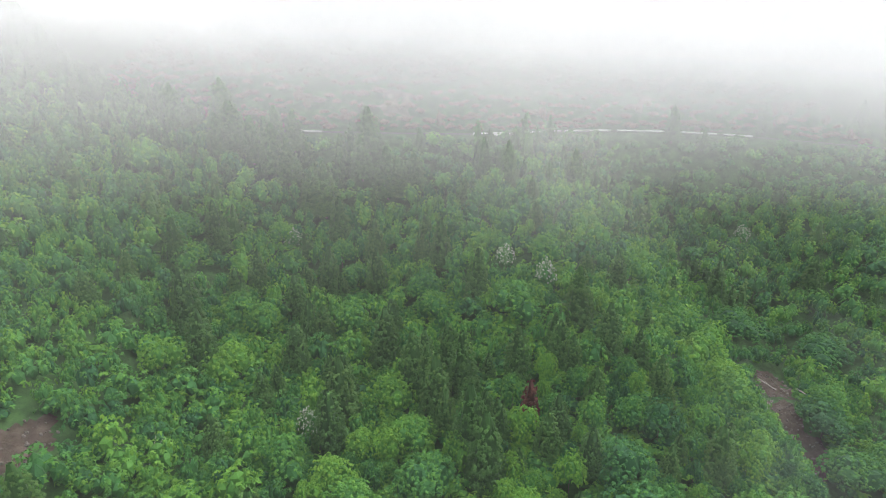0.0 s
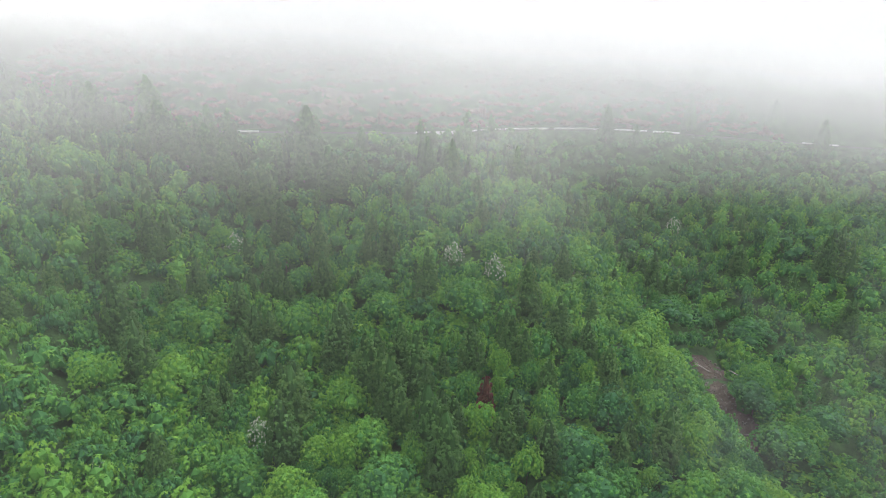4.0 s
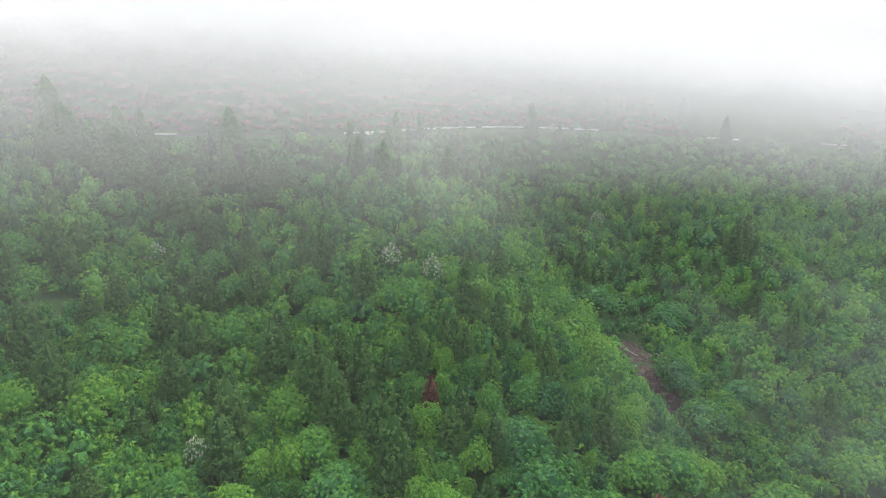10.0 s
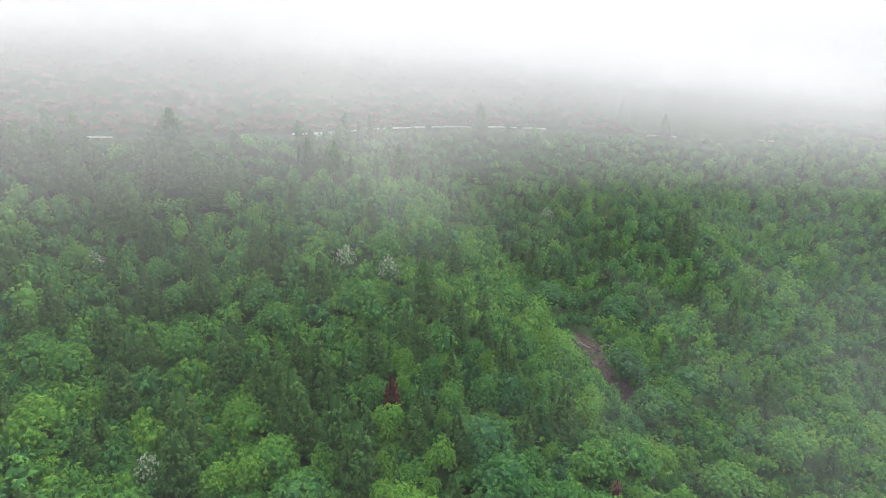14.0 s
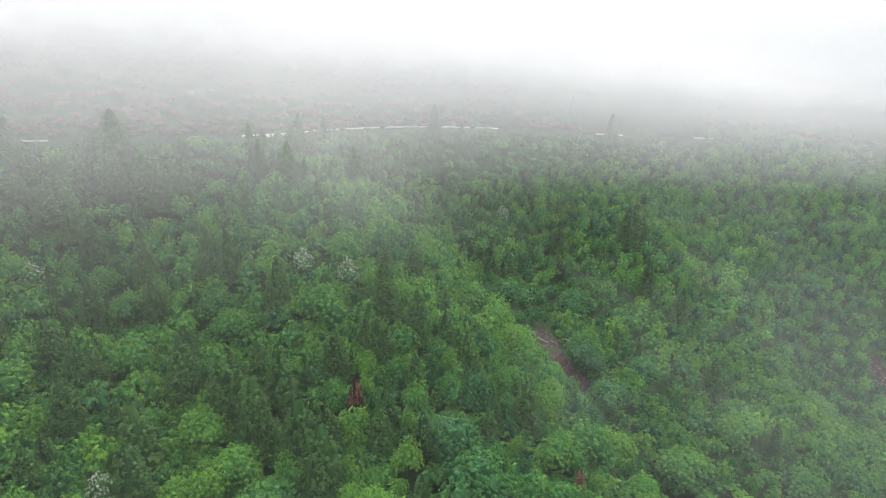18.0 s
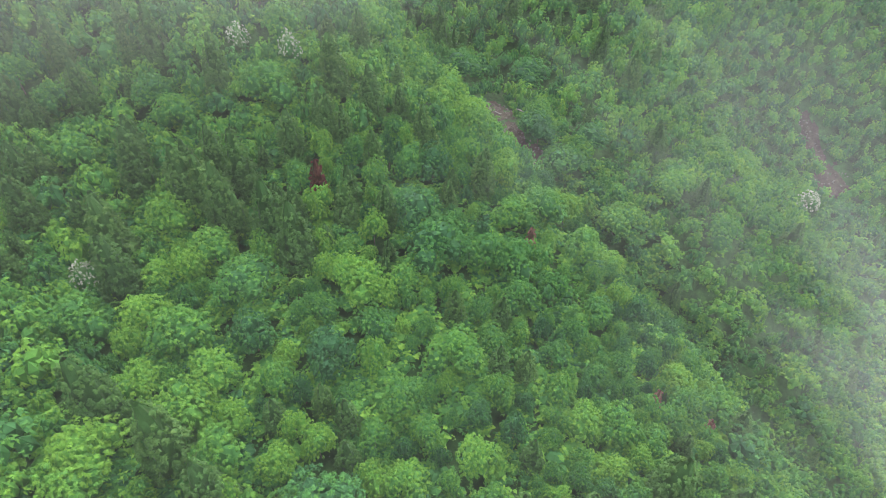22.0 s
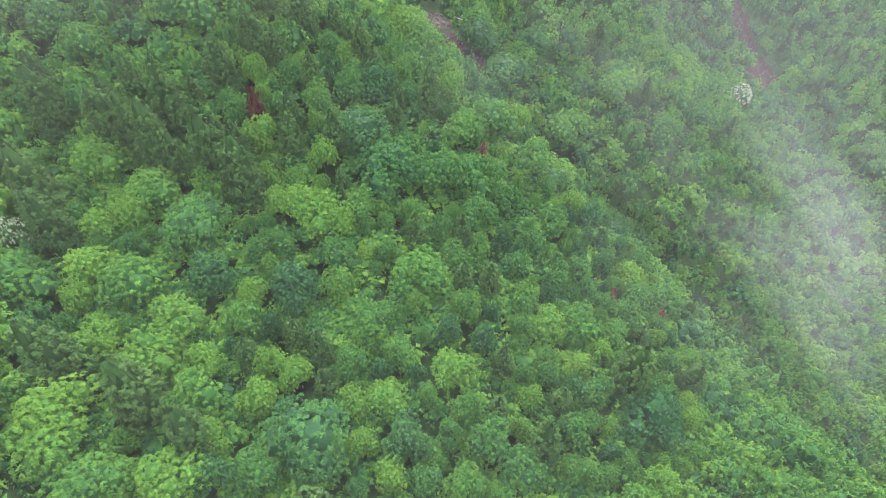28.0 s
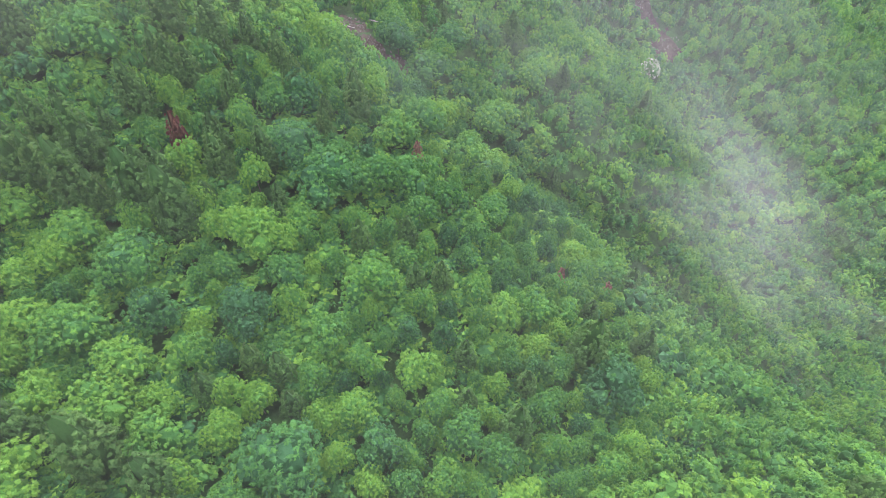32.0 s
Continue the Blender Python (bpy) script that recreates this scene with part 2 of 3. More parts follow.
def broadleaf_crown(r, count, leaf, few):
    """A crown about 1 wide either way and 1.4 high: a few rounded domes run together, covered in leaf sprays."""
    domes = r.integers(3, 5) if few else r.integers(5, 9)
    th = np.arange(domes) * 2.4 + r.uniform(0, 0.9, domes)
    rad = np.sqrt(np.linspace(0.0, 0.36, domes))
    dc = np.stack([rad * np.cos(th), rad * np.sin(th), 0.88 - 0.55 * rad ** 1.5 + r.uniform(-0.12, 0.12, domes)], 1)
    dr = r.uniform(0.38, 0.52, domes) + (0.08 if few else 0)
    # tufts of leaves over the domes, with gaps between them
    per = 6 if few else 15
    m = count // per
    k = np.arange(m) % domes
    up = 1 - 1.3 * (np.arange(m) // domes + 0.5) / (m / domes)
    turn = (np.arange(m) // domes) * 2.39996 + k
    d = np.stack([np.sqrt(1 - up ** 2) * np.cos(turn), np.sqrt(1 - up ** 2) * np.sin(turn), up], 1)
    d = unit(d + r.normal(scale=0.07, size=(m, 3)))
    ph = r.uniform(0, 6.28, 6)
    tc = dc[k] + d * (dr[k] * r.uniform(0.82, 1.1, m))[:, None]
    inside = np.zeros(m, bool)
    for i in range(domes):
        inside |= (np.linalg.norm(tc - dc[i], axis=1) < dr[i] * 0.84) & (k != i)
    tc, d = tc[~inside], d[~inside]
    tr = math.sqrt(0.26 * domes / m) * r.uniform(0.7, 1.25, len(tc))
    tone = r.normal(scale=0.085, size=len(tc)) + 0.05 * np.sin(k[~inside] * 5.0 + ph[3])
    who = np.repeat(np.arange(len(tc)), per)
    n = len(who)
    e = unit(r.normal(size=(n, 3)) * 0.8 + d[who] * 0.7 + np.array([0, 0, 0.65]))
    c = tc[who] + e * (tr[who] * r.uniform(0.75, 1.1, n))[:, None] * np.array([1.1, 1.1, 0.7])
    normal = e + np.array([0, 0, 0.3]) + r.normal(scale=0.28, size=(n, 3))
    along = e * np.array([1, 1, 0.1]) + r.normal(scale=0.35, size=(n, 3)) + np.array([0, 0, -0.35])
    v, f = leaves(r, c, normal, along, leaf, 0.6)
    shift = tone[who]
    # cores toned darker: the shade inside a crown, put into their colour
    bv, bf = BALL[0 if count < 1000 else 1]
    vs, fs, ss = [v], [f], [shift]
    base = len(v)
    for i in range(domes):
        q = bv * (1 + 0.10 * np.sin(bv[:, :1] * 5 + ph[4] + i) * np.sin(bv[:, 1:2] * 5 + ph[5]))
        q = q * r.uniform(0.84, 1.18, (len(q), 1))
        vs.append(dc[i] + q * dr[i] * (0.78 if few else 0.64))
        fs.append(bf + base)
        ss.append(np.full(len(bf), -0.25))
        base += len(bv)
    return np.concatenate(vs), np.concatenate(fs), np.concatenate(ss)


def cedar_crown(r, count, leaf, few):
    """A pointed crown 1 high and 0.19 wide either way, thatched with drooping sprays."""
    per = 6 if few else 14
    m = count // per
    u = 1 - np.sqrt(r.uniform(0.001, 1, m))
    th = r.uniform(0, 6.283, m)
    ph = r.uniform(0, 6.28, 4)

    def reach(h, t):
        lobes = 0.10 * np.sin(5 * t + ph[0] + 9 * h) + 0.09 * np.sin(34 * h + 3 * t + ph[1]) + 0.07 * np.sin(2 * t + ph[2])
        return 0.2 * (1 - h) ** 0.52 * (1 + lobes)
    rad = reach(u, th) * r.uniform(0.84, 1.06, m) + 0.003
    way = np.stack([np.cos(th), np.sin(th), np.zeros(m)], 1)
    tc = way * rad[:, None]
    tc[:, 2] = 0.08 + 0.9 * u
    tr = (0.58 / math.sqrt(m)) * r.uniform(0.7, 1.2, m) * (1 - 0.4 * u)
    # tone differs at random by tuft and grows lighter towards the tip
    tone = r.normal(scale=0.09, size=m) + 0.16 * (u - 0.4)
    who = np.repeat(np.arange(m), per)
    n = len(who)
    e = unit(r.normal(size=(n, 3)) * 0.75 + way[who] * 0.9 + np.array([0, 0, 0.5]))
    c = tc[who] + e * (tr[who] * r.uniform(0.7, 1.1, n))[:, None] * np.array([1, 1, 1.25])
    normal = e + np.array([0, 0, 0.3]) + r.normal(scale=0.25, size=(n, 3))
    along = e * np.array([1, 1, 0.4]) + np.array([0, 0, -0.35]) + r.normal(scale=0.3, size=(n, 3))
    v, f = leaves(r, c, normal, along, leaf, 0.5)
    # inner cone, its tone lowered to paint shade between the sprays
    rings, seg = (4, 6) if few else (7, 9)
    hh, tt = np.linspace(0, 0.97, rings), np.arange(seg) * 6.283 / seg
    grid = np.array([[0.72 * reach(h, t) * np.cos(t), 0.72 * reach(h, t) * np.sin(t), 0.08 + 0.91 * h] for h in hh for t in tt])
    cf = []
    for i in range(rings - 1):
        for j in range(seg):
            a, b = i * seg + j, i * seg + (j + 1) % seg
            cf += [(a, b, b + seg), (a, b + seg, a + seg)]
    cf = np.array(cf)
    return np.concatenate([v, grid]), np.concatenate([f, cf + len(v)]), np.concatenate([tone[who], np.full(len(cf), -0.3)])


def crown_arrays(r, kind, count, leaf, few=False):
    return (broadleaf_crown if kind == "broad" else cedar_crown)(r, count, leaf, few)


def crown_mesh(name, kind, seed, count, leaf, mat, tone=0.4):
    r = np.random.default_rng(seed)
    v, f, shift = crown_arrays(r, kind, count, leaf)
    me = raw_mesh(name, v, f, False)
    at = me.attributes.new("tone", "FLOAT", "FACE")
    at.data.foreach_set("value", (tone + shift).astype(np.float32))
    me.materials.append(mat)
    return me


def trunk_mesh(name, height, radius, limbs, seed):
    r = random.Random(seed)
    bm = bmesh.new()

    def rod(a, b, ra, rb, n=6):
        d = Vector(b) - Vector(a)
        m = Matrix.Translation((Vector(a) + Vector(b)) / 2) @ d.to_track_quat("Z", "Y").to_matrix().to_4x4()
        bmesh.ops.create_cone(bm, cap_ends=True, segments=n, radius1=ra, radius2=rb, depth=d.length, matrix=m)
    rod((0, 0, -0.12 * height), (0.02 * height, 0, height * 0.5), radius * 1.15, radius * 0.7, 8)
    rod((0.02 * height, 0, height * 0.5), (0, 0.02 * height, height * 0.95), radius * 0.7, radius * 0.15, 8)
    for i in range(limbs):
        a = i * 2.4 + r.uniform(-0.4, 0.4)
        z = height * r.uniform(0.3, 0.7)
        w = height * r.uniform(0.2, 0.38)
        rod((0.01 * height, 0, z), (w * math.cos(a), w * math.sin(a), z + height * r.uniform(0.15, 0.28)), radius * 0.4, radius * 0.1, 5)
    me = bpy.data.meshes.new(name)
    bm.to_mesh(me)
    bm.free()
    me.materials.append(BARK)
    return me


def tree_kind(name, kind, seed, count, leaf, mat, label, category, group, tone=0.4):
    """One tree of unit size at the origin: an empty with a trunk and a crown."""
    top = new(name)
    tagged(top, label, category, group)
    trunk = new("trunk", trunk_mesh("trunk", 1.0, 0.022 if kind == "broad" else 0.014, 6 if kind == "broad" else 0, seed))
    trunk.parent = top
    crown = new("crown", crown_mesh("crown", kind, seed, count, leaf, mat, tone))
    crown.parent = top
    return top


BRIGHT_LABEL = "yellow-green broadleaf tree in fresh spring leaf"
FRESH_LABEL = "mid-green broadleaf tree with a dense layered crown"
DULL_LABEL = "dull blue-green broadleaf tree with a broad rounded crown"


def broad_set(seed, tone, label, group, leaf=0.05):
    return [tree_kind("broadleaf_tree", "broad", seed + i, 4800, leaf, LEAF, label, "tree", group, tone) for i in range(3)]


TONES = {"bright": broad_set(20, 0.60, BRIGHT_LABEL, "bright spring trees"),
         "fresh": broad_set(30, 0.34, FRESH_LABEL, "broadleaf trees on the slope"),
         "dull": broad_set(36, 0.04, DULL_LABEL, "broad dull green trees", 0.045)}
CEDAR = [tree_kind("cedar_tree", "cedar", s, 6400, 0.0175, NEEDLE, "tall dark olive green cedar with drooping sprays", "tree", "cedars on the spur", 0.38) for s in range(40, 44)]
ONE_OFF = {"blossom": tree_kind("flowering_tree", "broad", 51, 2600, 0.05, BLOSSOM, "broadleaf tree covered in white blossom", "tree", "white flowering trees", 0.35),
           "dead": tree_kind("dead_cedar", "cedar", 52, 1900, 0.030, DEAD, "dead cedar with rust-red needles among green trees", "tree", "", 0.3),
           "russet": tree_kind("russet_tree", "cedar", 53, 1500, 0.032, RUSSET, "small cedar with russet brown foliage", "tree", "russet trees", 0.3)}
WIDE = tree_kind("broadleaf_tree", "broad", 58, 7000, 0.037, LEAF, "very broad dull green tree with a smooth rounded crown", "tree", "broad dull green trees", 0.14)
MASTERS = [WIDE] + [m for group in TONES.values() for m in group] + CEDAR + list(ONE_OFF.values())
made = []


def place_tree(master, x, y, height, width, turn):
    t = copy_thing(master, Matrix.Identity(4))
    t.location = (x, y, float(ground_height(x, y)) - 0.1)
    t.rotation_euler = (0, 0, turn)
    t.scale = (width, width, height)
    made.append((x, y, width * (0.36 if "cedar" in master.name or "russet" in master.name else 1.9)))
    return t


# trees that stand out: x, y and height for cedars, x, y and crown width for the others
CEDARS_LOW = [
    (47.8, 16.7, 18.3), (24, 17.7, 14.1), (32.7, 21.5, 10.1), (22, 27.4, 9.8), (38.7, 48.5, 10.8), (-22.2, 52.4, 15.8),
    (2.4, 55.1, 11.1), (40.9, 60.3, 11.3), (-8.7, 60.6, 11.2), (-26.1, 62.2, 19.4), (32.4, 65.8, 11.1), (-33.7, 73.8, 19.4),
    (23.6, 80.9, 9.2), (48, 94.2, 9.9), (58.9, 95, 15.1), (30.9, 94, 13.7), (15.6, 94.3, 9.3), (8.7, 94.5, 18.6),
    (51, 97.2, 9.5), (62.6, 99, 12.2), (22.6, 98.6, 13.8), (5.8, 101.6, 19.5), (25.7, 103.8, 12.7), (-26.5, 104.3, 18.3),
    (49.1, 108.2, 9.4), (0.3, 108.8, 12.7),
]
CEDARS_MID = [
    (35.7, 110.4, 13.4), (54, 111.8, 9.4), (-2, 113.5, 19), (-25.8, 115.3, 19.7), (152.5, 113.2, 18.7), (4.6, 119, 19.5),
    (32.7, 121, 12.2), (-4.3, 120.7, 16.7), (-62.5, 123.5, 19.7), (-26.3, 123, 15.8), (19, 122.4, 15.3), (50.4, 123.4, 12.8),
    (-8.1, 122.6, 19.5), (30, 124.1, 14), (43.4, 127, 16.4), (29.5, 128.2, 12.5), (1, 128.4, 15.7), (-41.2, 133.5, 16.9),
    (-16.3, 135.5, 19.3), (-72.3, 138.2, 19.4), (37.4, 136.7, 18.6), (-15.1, 142.3, 17.2), (168.9, 144.4, 19.1), (-40.4, 147.7, 16.2),
    (-36.3, 147.8, 14.3), (10.5, 151.6, 17.7),
]
CEDARS_HIGH = [
    (-47, 157.9, 17.1), (-83.2, 159.2, 19.2), (171.4, 165.9, 18.8), (-60.9, 166, 15.9), (-22.6, 171.8, 17.8), (-39.1, 174.3, 18.3),
    (113.5, 206.9, 20), (-77.6, 177.3, 19.1), (185.6, 197.1, 19.5), (-0.7, 175.4, 17.8), (153.9, 208.3, 20), (-25.2, 190.3, 18.5),
    (-40.2, 203.1, 19), (27, 218.2, 18.8), (-92.9, 226, 19), (17.7, 225.8, 17.9), (57.3, 230.2, 19.2), (254, 289.5, 20),
    (-85.9, 232.3, 19), (-75.2, 232.6, 19), (-64.1, 238.1, 19.2), (247.6, 324.5, 20), (122.4, 290.4, 19.4), (185.5, 315.9, 19.6),
]
BRIGHT = [
    (-12.5, 118.9, 11), (26, 91.7, 7.1), (-7.7, 104.2, 10.8), (-12.4, 102.2, 8), (2.8, 98.7, 6.6), (14.6, 93.9, 5.1),
    (12.4, 87.6, 6.2), (18.3, 103.4, 7.5), (25.8, 119.5, 5.9), (18.1, 79.2, 11), (20.1, 76, 6.6), (15.7, 84, 8.7),
    (36.3, 87.1, 5.3), (211.8, 107.1, 17.6), (-15.9, 73.8, 9.7), (-6.6, 58.6, 5.4), (-4.2, 53.3, 6.4), (19.6, 37.9, 8.1),
    (22.6, 53.1, 4), (-27.3, 48.2, 9.7), (-0.9, 37, 5.1), (-0.5, 29.5, 6), (-20.4, 51.2, 6.2), (-11.2, 53, 6.8),
    (-15.3, 64.2, 6.6), (-28.7, 76.3, 8.1), (-36.7, 66.4, 12), (-38.9, 60.4, 9.6), (-21.5, 69.2, 10), (-32.3, 52.7, 4.7),
    (-28.3, 87.8, 5.5), (12.2, 63.9, 6.3), (28.3, 25.3, 4.9),
]
BRIGHT_MORE = [
    (-55.7, 123.8, 15.1), (-70, 117.5, 10.9), (43, 140.3, 8.4), (73.7, 123.9, 10.3), (74.7, 135.9, 10.9), (73.2, 116.6, 10),
]
FRESH = [
    (16.6, 113.9, 7.1), (42.8, 105.5, 8), (33.9, 106.1, 7.1), (46.5, 74.9, 13.1), (51.8, 71.1, 12), (70.5, 84.2, 12),
    (60.6, 83.8, 11.4), (34.1, 70.3, 5), (37.6, 63.7, 5.5), (42.4, 56, 6.1), (44.4, 85.1, 6.8), (116.3, 94.1, 18.4),
    (211.2, 67.6, 11.6), (5, 49.5, 6.4), (42.7, 41.7, 6.5), (31.1, 47.4, 6.3), (-19.2, 59, 9.6), (-17.2, 42.4, 7.1),
    (-36.5, 52, 11.2), (-34.6, 95.5, 11.7), (-19, 85.5, 12.1), (12.5, 54.6, 8.7), (26.3, 56.8, 11.4), (17.6, 30.5, 6.3),
    (12.4, 29.2, 5.2), (17.3, 24.2, 8.4), (34.4, 26.7, 4.5), (25.8, 10.5, 5.8), (30.3, 15.8, 6.6), (18.7, 17.1, 7.3),
    (8.6, 21.5, 7.1), (3.4, 25.5, 6), (58.5, 70.6, 8.2),
]
FRESH_MORE = [
    (74.2, 70.3, 10.4), (57, 62.6, 8), (140.9, 93.6, 15.3), (188.1, 109.1, 16), (145.1, 72.1, 15.4), (173.3, 72.5, 14.7),
    (-60.6, 148.5, 14.4), (-54.4, 146.9, 12.4), (-29.1, 152.4, 14.3), (-5.9, 158.9, 12.5), (20.9, 140.1, 17.8), (-3, 149.5, 10.2),
    (68.4, 143.3, 12.8), (119.2, 144.6, 13.5), (171, 171.9, 13.7), (123.4, 123.6, 13), (-60.8, 192.5, 8.7), (-31.2, 176.4, 9.9),
    (-22.3, 179.3, 9.1), (-37.7, 189.3, 10.6), (-86.6, 173.8, 14.5), (-82.5, 161.6, 15.7), (31.9, 159.8, 12.6), (60.8, 163.9, 11.7),
]
DULL = [
    (48.9, 103.6, 10.3), (-4, 90.7, 13.7), (36.6, 91.8, 13.3), (36.6, 80.8, 15.4), (115.5, 138.1, 15.5), (114.2, 121.3, 17.1),
    (130.1, 126, 15.7), (-8.2, 42.2, 15.1), (-22.9, 45.3, 7.1), (-6.9, 79.1, 9.4), (4.8, 67.9, 11.3), (5.1, 33.3, 9.2),
    (44.6, 8.7, 12.9), (141, 177, 20), (113.7, 189.6, 20),
]

for i, (x, y, hgt) in enumerate(CEDARS_LOW + CEDARS_MID + CEDARS_HIGH):
    place_tree(CEDAR[i % 4], x, y, hgt * 1.05, hgt * 1.12, i * 1.7)
for name, rows in (("bright", BRIGHT + BRIGHT_MORE), ("fresh", FRESH + FRESH_MORE), ("dull", DULL)):
    for i, (x, y, w) in enumerate(rows):
        place_tree(WIDE if w > 13 and name == "dull" else TONES[name][i % 3], x, y, min(5.2 + 0.3 * w, 9.5), (w if name == "dull" else min(w, 6 + 0.45 * w)) * 0.54, i * 1.3)
place_tree(ONE_OFF["dead"], 20.3, 109.3, 12.5, 11.0, 0.4)
for x, y, w, hgt in ((30.8, 151.1, 3.1, 7.3), (19.9, 161.9, 3.5, 6.3), (-56.4, 194.3, 4.0, 6.0), (-32.9, 110.1, 3.0, 6.2), (247.7, 87.7, 6.3, 9.0), (142.6, 245.2, 3.8, 6.3)):
    place_tree(ONE_OFF["blossom"], x, y, hgt, w, x)
for x, y, hgt in ((61.1, 76.3, 9.4), (62.9, 32.6, 8.3), (71.4, 23.5, 7.5)):
    place_tree(ONE_OFF["russet"], x, y, hgt, hgt * 0.8, x)


# small slender trees with pale fresh leaves beside the dead cedar
for x, y, hgt in ((25.2, 118.5, 6.4), (24.2, 113.6, 6.0), (30.5, 101.2, 6.0)):
    place_tree(TONES["bright"][1], x, y, hgt, 2.1, x)

# a ragged line of tall cedars just below the road
edge = random.Random(17)
for i in range(46):
    x = -215 + 5.6 * i + edge.uniform(-2.5, 2.5)
    line = np.array(ROAD_LINE, float)
    y = float(np.interp(x, line[:, 0], line[:, 1])) - edge.choice((19, 22, 27, 34, 44))
    if (x < -5 or edge.random() < 0.5) and edge.random() < 0.65:
        tall = edge.uniform(17, 25) if x < -10 else edge.uniform(9, 13)
        place_tree(CEDAR[i % 4], x, y, tall, tall * edge.uniform(1.2, 1.5), i * 1.1)


# where each kind grows
def cedar_share(x, y):
    spur = np.exp(-((x - 15) / 45) ** 2 - ((y - 115) / 42) ** 2)
    top_edge = np.exp(-((y - 240) / 25) ** 2) * (x < 120)
    left = np.exp(-((x + 70) / 60) ** 2 - ((y - 150) / 70) ** 2)
    right = np.exp(-((x - 190) / 60) ** 2 - ((y - 190) / 60) ** 2)
    return np.clip(0.03 + 0.05 * spur + 0.3 * top_edge + 0.06 * left + 0.06 * right, 0, 0.8)


def scatter(tries=125000):
    """Trees about a crown apart, over the part of the mountain round the spur, between those already placed."""
    r = np.random.default_rng(3)
    cell, kept, grid = 5.0, [], {}
    for x, y, w in made:
        grid.setdefault((int(x // cell), int(y // cell)), []).append((x, y, w))
    for _ in range(tries):
        head, d = radians(r.uniform(-58, 130)), math.sqrt(r.uniform(0.002, 1)) * (530 if r.random() < 0.3 else 400)
        x, y = d * math.sin(head), d * math.cos(head)
        if (head > radians(118) and d > 190) or (d > 405 and head < radians(50)):
            continue
        gap = r.choice((3.0, 3.8, 4.6, 5.4, 6.6)) * r.uniform(0.88, 1.1) * (1.15 if x > 90 else 1.0)
        i, j = int(x // cell), int(y // cell)
        if not any((q[0] - x) ** 2 + (q[1] - y) ** 2 < (0.5 * (q[2] + gap)) ** 2
                   for a in range(i - 2, i + 3) for b in range(j - 2, j + 3) for q in grid.get((a, b), ())):
            grid.setdefault((i, j), []).append((x, y, gap))
            kept.append((x, y, gap))
    return np.array(kept)


# bare ground: x, y and half-widths
BARE = [(117, 166, 6, 8), (110, 136, 5, 10), (111, 151, 5, 8), (281, 94, 11, 8), (286, 114, 6, 11), (-80.8, 81, 5, 13), (-18.1, 46.6, 3, 2.5), (11, 69.1, 2.5, 3)]
spots = scatter()
gap, _ = road_gap(spots[:, 0], spots[:, 1])
uphill = uphill_of(spots[:, 0], spots[:, 1]) > 0
ok = gap > np.where(uphill, 9, 17)
for bx, by, rx, ry in BARE:
    ok &= ((spots[:, 0] - bx) / (rx + 2)) ** 2 + ((spots[:, 1] - by) / (ry + 2)) ** 2 > 1
spots = spots[ok]
spots = spots[np.argsort(np.hypot(spots[:, 0] - 25, spots[:, 1] - 60))]
is_cedar = rng.uniform(size=len(spots)) < cedar_share(spots[:, 0], spots[:, 1])
heights = np.where(is_cedar, rng.uniform(9, 15, len(spots)), rng.uniform(6.2, 8.4, len(spots)) * np.sqrt(spots[:, 2] / 5.0))
gap = road_gap(spots[:, 0], spots[:, 1])[0]
heights = np.where((gap < 40) & ~is_cedar, heights * 0.75, heights)
near, near_c, rest = 0, 0, []
for (x, y, g), ced, hgt in zip(spots, is_cedar, heights):
    turn = rng.uniform(0, 6.28)
    if (near_c if ced else near) < 200 and math.hypot(x - 25, y - 60) < 150:
        near, near_c = near + (not ced), near_c + bool(ced)
        if ced:
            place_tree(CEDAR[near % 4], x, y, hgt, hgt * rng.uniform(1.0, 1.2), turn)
        else:
            tone = rng.choice(["bright", "fresh", "fresh", "dull"])
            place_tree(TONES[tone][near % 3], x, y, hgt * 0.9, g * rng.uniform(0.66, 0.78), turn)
    else:
        rest.append((x, y, g, ced, hgt, turn))
for m in MASTERS:
    for o in (*m.children, m):
        bpy.data.objects.remove(o)


